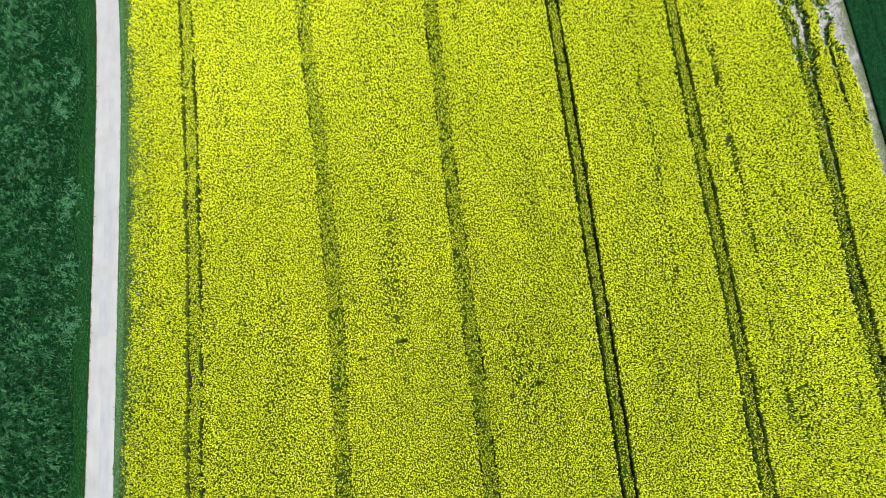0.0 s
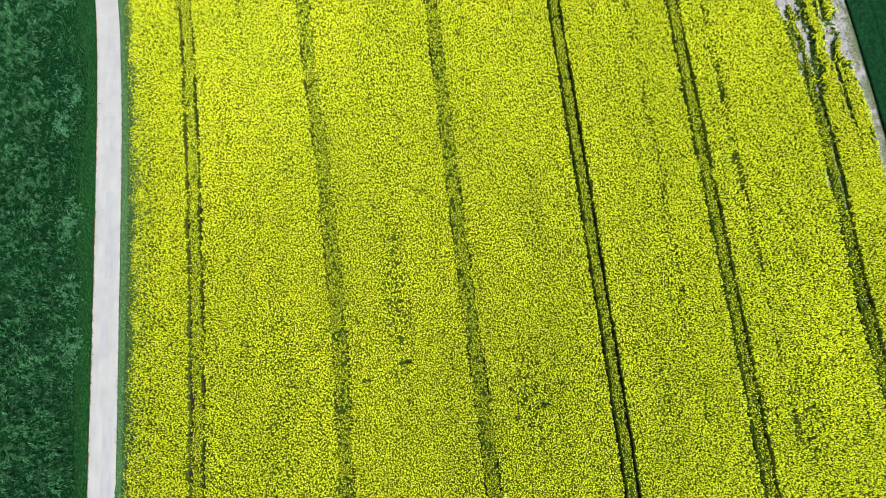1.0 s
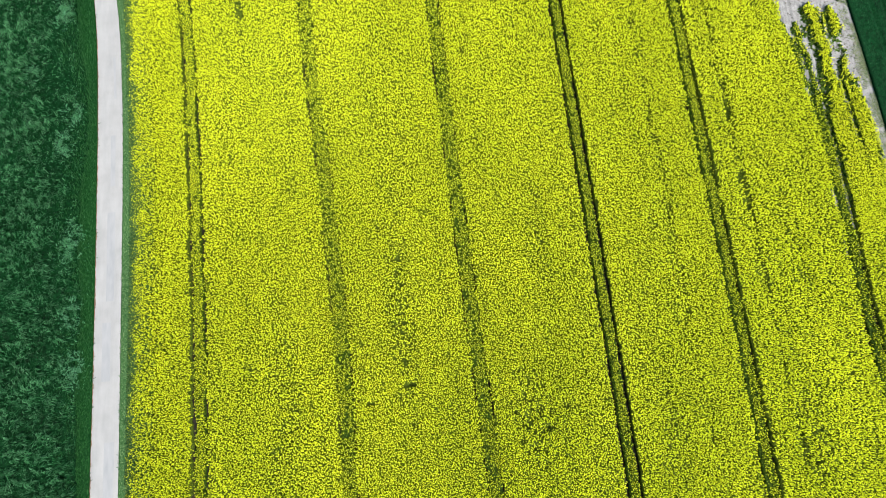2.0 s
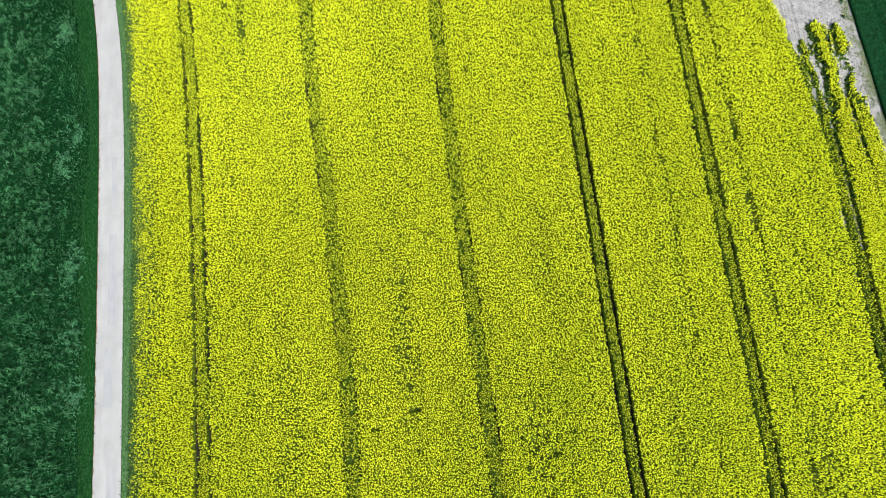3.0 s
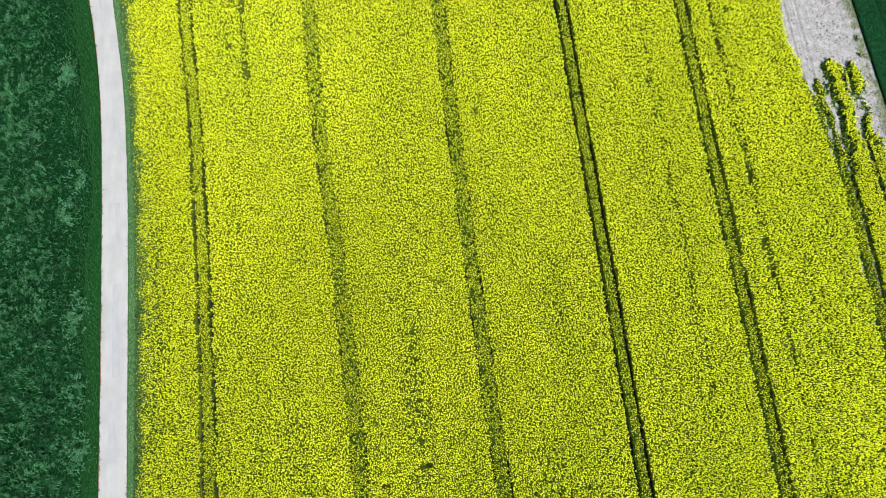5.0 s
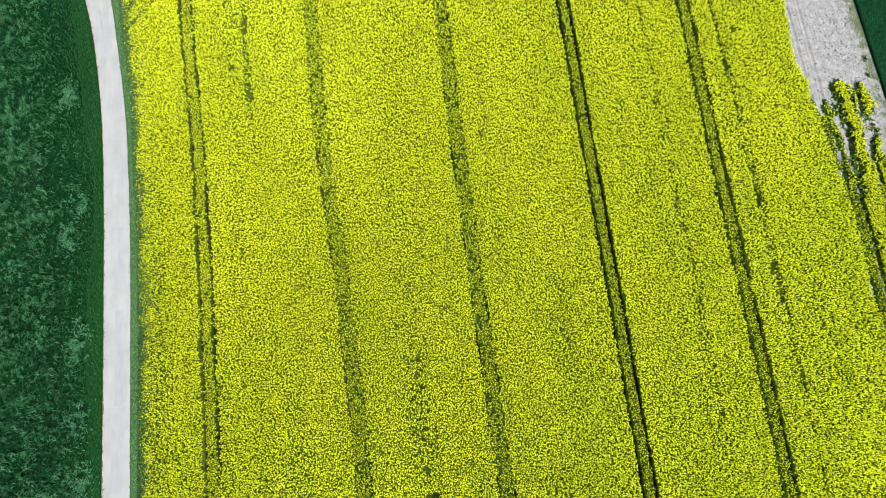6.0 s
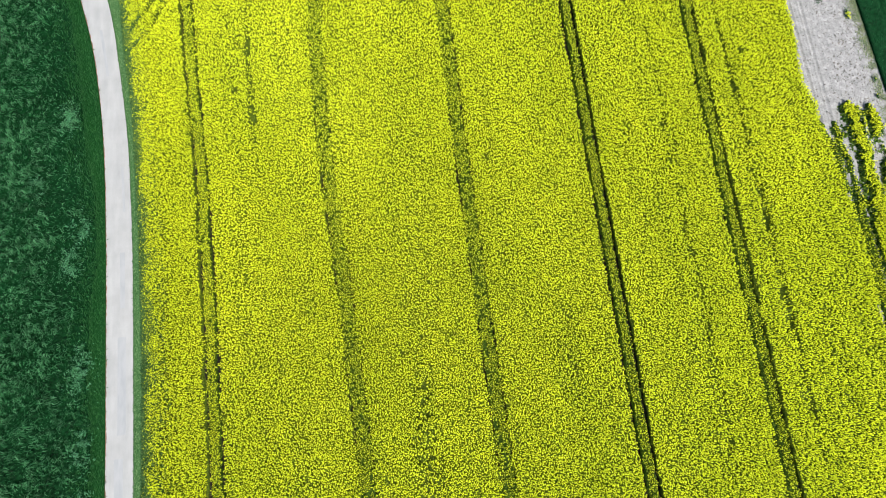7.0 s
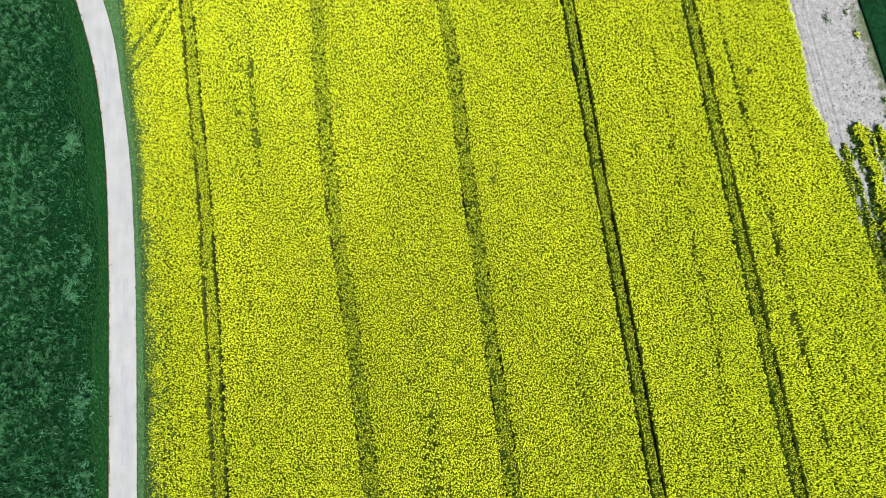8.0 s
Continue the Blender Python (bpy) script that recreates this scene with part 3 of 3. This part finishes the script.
def build_tramline(i, y0, y1):
    root = tagged(new("tramline"), ("pair of wheel ruts with greener, shorter rape between", "pair of dark wheel ruts with shorter rape between")[i in (3, 4)], "tramline", "tramlines")
    for side in (-1, 1):
        lo, hi = rut(i, side, -1), rut(i, side, 1)
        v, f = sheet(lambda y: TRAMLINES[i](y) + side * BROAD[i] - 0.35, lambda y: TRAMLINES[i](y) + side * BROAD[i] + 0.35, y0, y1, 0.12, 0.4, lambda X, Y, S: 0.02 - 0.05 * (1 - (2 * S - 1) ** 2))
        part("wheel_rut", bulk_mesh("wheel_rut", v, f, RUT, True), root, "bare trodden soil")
    lo, hi = rut(i, -1, 1), rut(i, 1, -1)
    tall = (1.25, 1.15, 1.15, 1.15, 1.15, 1.0)[i]
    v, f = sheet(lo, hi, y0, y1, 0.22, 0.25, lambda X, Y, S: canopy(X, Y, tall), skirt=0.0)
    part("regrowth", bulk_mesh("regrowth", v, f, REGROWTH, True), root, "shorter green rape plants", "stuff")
    over = (0.0, 0.12, 0.10, 0.0, 0.02, 0.02)[i]
    inset = (0.0, 0.0, 0.05, 0.12, 0.2, 0.2)[i]
    out = lambda y: hi(y) + over
    shut = (0.72, 0.63, 0.63, 0.68, 0.67, 0.63)[i]
    holes = lambda x, y: 0.6 * value_noise(x, y, 4.2, 75 + i) + 0.4 * value_noise(x, y * 0.8, 2.2, 95 + i) > shut
    x, y = scatter(lambda y: lo(y) - over + inset, out, y0, y1, 32, 0.45)
    keep = ~holes(x, y)
    x, y = x[keep], y[keep]
    n = len(x)
    v, f = tufts(x, y, canopy(x, y, tall) + rng.uniform(0.0, 0.4, n), rng.uniform(0.05, 0.11, n), rng.uniform(0.1, 0.3, n))
    part("leaf_layer", bulk_mesh("leaf_layer", v, f, RAPE_LEAF), root, "green leafy shoots", "stuff")
    x, y = scatter(lambda y: lo(y) - over + inset, out, y0, y1, (38, 31, 29, 27, 28, 22)[i], 0.5)
    keep = ~holes(x, y)
    x, y = x[keep], y[keep]
    n = len(x)
    v, f = racemes(x, y, canopy(x, y, tall) + rng.uniform(0.25, 0.6, n), rng.uniform(0.05, 0.085, n), rng.uniform(0.15, 0.35, n))
    part("blossoms", bulk_mesh("blossoms", v, f, PETAL), root, "sparse yellow blossoms", "stuff")


for i in range(5):
    build_tramline(i, Y0, Y1)
build_tramline(5, Y0, 30.0)


# ---- the bare headland and the ragged rows ----
def soil_height(X, Y):
    h = 0.05 * (value_noise(X, Y, 0.8, 24) - 0.5) + 0.05 * (value_noise(X, Y, 3.5, 25) - 0.5) + 0.07 * np.clip(value_noise(X, Y, 5.5, 36) - 0.55, 0, 1)
    h = h + 0.012 * np.sin(X * 12.5 + 2 * value_noise(X, Y, 0.15, 30)) + 0.05 * np.exp(-(((X - 62.3) / 0.16) ** 2))
    for rx in (59.05, 60.8):
        d = X - rx - 0.15 * (value_noise(X * 0, Y, 0.1, 26) - 0.5)
        h += -0.10 * np.exp(-(d / 0.24) ** 2) + 0.12 * np.exp(-((np.abs(d) - 0.36) / 0.11) ** 2) + 0.02 * np.exp(-(d / 0.24) ** 2) * np.sign(np.sin(Y * 14 + np.abs(d) * 12))
    return h


def build_soil():
    v, f = sheet(lambda y: y * 0 + 56.6, lambda y: GREEN_R(y) + 0.3, 5, 90, 0.125, 0.125, lambda X, Y, S: 0.11 + soil_height(X, Y))
    tagged(new("bare_soil", bulk_mesh("bare_soil", v, f, SOIL, True)), "pale dry bare soil with tyre tracks and clods", "soil", kind="structure")
    n = 3400
    x, y = rng.uniform(58.5, 69.5, n), rng.uniform(20, 72, n)
    keep = rng.uniform(0, 1, n) < np.where(x > 61.5, 0.35 + 0.65 * np.clip((x - 62) / 5, 0, 1), 0.2) * np.clip(0.5 + (46 - np.abs(y - 46)) / 40, 0, 1)
    x, y = x[keep], y[keep]
    n = len(x)
    v1, f1 = tufts(x, y, 0.12 + soil_height(x, y), 0.03 + 0.16 * rng.uniform(0, 1, n) ** 2.5, rng.uniform(0.05, 0.2, n))
    tagged(new("soil_clods", bulk_mesh("soil_clods", v1, f1, CLOD)), "scattered dark clods on the dry soil", "clods", kind="stuff")


build_soil()
ROW_A = curve((-45, 63.9), (10, 64.0), (25, 63.9), (32, 63.6), (38, 63.7), (46, 63.2))
ROW_B = curve((-45, 67.2), (20, 67.3), (27, 67.3), (34, 66.9), (39, 66.75), (46, 66.4))


def clump_row(label, line, half, y0, y1, tall, leafy, flowery, hole, seed):
    """A ragged row: leafy clumps and flowers, with bare places between."""
    root = tagged(new("rape_row"), label, "crop", "ragged rape rows", "stuff")
    lo, hi = (lambda y: line(y) - half - 0.5), (lambda y: line(y) + half + 0.5)

    def cover(x, y):
        sway = 0.9 * (value_noise(y * 0, y, 0.33, seed + 5) - 0.5) + 0.5 * (value_noise(y * 0, y, 1.1, seed + 6) - 0.5)
        side = np.abs(x - line(y) - sway) / (half * np.clip((y1 + 0.3 - y) / 1.5, 0.3, 1) + 1.1 * np.clip((33 - y) / 9, 0, 1))
        big = value_noise(x, y * 0.35, 0.9, seed) - hole + 0.45 * np.clip((34 - y) / 10, 0, 1)
        return 1.25 - side + 1.6 * np.minimum(big, 0.2) + 1.0 * (value_noise(x, y * 0.5, 2.0, seed + 1) - 0.5) + 1.0 * (value_noise(x, y, 4.5, seed + 2) - 0.5)

    x, y = scatter(lo, hi, y0, y1, leafy)
    c = cover(x, y)
    x, y, c = x[c > 0.1], y[c > 0.1], c[c > 0.1]
    n = len(x)
    h = tall * np.clip(c, 0.25, 1)
    v, f = tufts(x, y, h * rng.uniform(0.05, 0.6, n), rng.uniform(0.12, 0.24, n), h * rng.uniform(0.3, 0.5, n))
    part("foliage", bulk_mesh("foliage", v, f, ROW_LEAF), root, kind="stuff")
    x, y = scatter(lo, hi, y0, y1, flowery)
    c = cover(x, y) + rng.normal(0, 0.12, len(x))
    x, y, c = x[c > 0.66], y[c > 0.66], c[c > 0.66]
    n = len(x)
    v, f = racemes(x, y, tall * (0.6 + 0.4 * np.clip(c, 0, 1)) + rng.normal(0, 0.1, n), rng.uniform(0.06, 0.095, n), rng.uniform(0.2, 0.4, n))
    part("blossoms", bulk_mesh("blossoms", v, f, PETAL), root, "yellow rape blossoms", "stuff")


clump_row("ragged row of yellow rape standing on bare soil", ROW_A, 1.25, 8.0, 45.4, 1.15, 40, 40, 0.42, 81)
clump_row("narrow ragged row of yellow rape by the field edge", ROW_B, 0.8, 8.0, 44.8, 1.0, 40, 38, 0.5, 84)
clump_row("thin green gappy row of rape with few blossoms", curve((-45, 62.0), (20, 61.9), (30, 61.6), (36, 61.3), (43, 60.6)), 0.6, 29.0, 42.6, 0.8, 40, 14, 0.58, 87)
clump_row("low green rape plants fringing the yellow strip", curve((-45, 59.9), (26, 60.0), (34, 59.7), (42, 59.0), (48, 58.6)), 0.45, 15.0, 44.0, 0.75, 44, 12, 0.52, 90)


def rape_plant(name, label, x0, y0, spread, flowers):
    root = tagged(new(name), label, "plant")
    n = int(150 * spread)
    x, y = x0 + rng.normal(0, spread * 0.32, n), y0 + rng.normal(0, spread * 0.95, n)
    v, f = blades(x, y, rng.uniform(0.05, 0.5, n), rng.uniform(0.1, 0.26, n), rng.uniform(0.06, 0.13, n), rng.uniform(0, 6.3, n), rng.uniform(0.05, 0.25, n))
    part("leaves", bulk_mesh("leaves", v, f, VERGE_BLADE), root)
    if flowers:
        x, y = x0 + rng.normal(0, spread * 0.3, flowers), y0 + rng.normal(0, spread * 0.7, flowers)
        v, f = tufts(x, y, rng.uniform(0.45, 0.8, flowers), np.full(flowers, 0.09), np.full(flowers, 0.12))
        part("blossoms", bulk_mesh("blossoms", v, f, PETAL), root, "yellow blossoms")
    return root


rape_plant("weed", "green weed growing alone on the bare soil", 63.55, 63.1, 0.5, 0)
rape_plant("rape_plant", "single yellow rape plant on the bare soil", 67.5, 60.0, 0.6, 26)
rape_plant("rape_plant", "small green rape plant beside the grassy edge", 66.9, 63.8, 0.25, 3)
rape_plant("rape_plant", "small green rape plant beside the grassy edge", 68.7, 48.6, 0.22, 2)
rape_plant("rape_plant", "small green rape plant on the dry soil", 68.5, 45.9, 0.25, 3)

# ---- beyond the bare strip: rough verge and the dark cereal field ----
def sparse_verge():
    root = tagged(new("rough_verge"), "sparse dry grass along the edge of the soil", "verge", kind="stuff")
    x, y = scatter(lambda y: GREEN_R(y) - 2.4, lambda y: GREEN_R(y) + 0.1, -40, 90, 110)
    keep = rng.uniform(0, 1, len(x)) < np.clip((x - GREEN_R(y) + 1.9) / 1.5, 0.05, 1) * np.clip(3.4 * value_noise(x, y, 1.1, 27) - 0.7, 0, 1)
    x, y = x[keep], y[keep]
    n = len(x)
    v, f = blades(x, y, np.full(n, 0.1), rng.uniform(0.12, 0.3, n), rng.uniform(0.05, 0.12, n), rng.uniform(0, 6.3, n), rng.uniform(0.03, 0.2, n))
    part("leaves", bulk_mesh("leaves", v, f, DRY_BLADE), root, kind="stuff")


sparse_verge()
def cereal_lush(x, y):
    """Dense cereal, but for a pair of wheel tracks along the edge."""
    d = x - GREEN_R(y)
    return 1.0 - 0.8 * np.exp(-(((d - 3.4) / 0.22) ** 2)) - 0.8 * np.exp(-(((d - 5.2) / 0.22) ** 2)) - 0.25 * value_noise(x * 2.0, y * 0.25, 1.0, 35)


grass("cereal_field", "dense dark green cereal in faint drilled rows", GREEN_R, lambda y: y * 0 + 83.0, -40, 90, 22, RIGHT, RIGHT_BLADE, 0.65, 0.40, 0.07, along, cereal_lush, category="crop", relief=0.16)
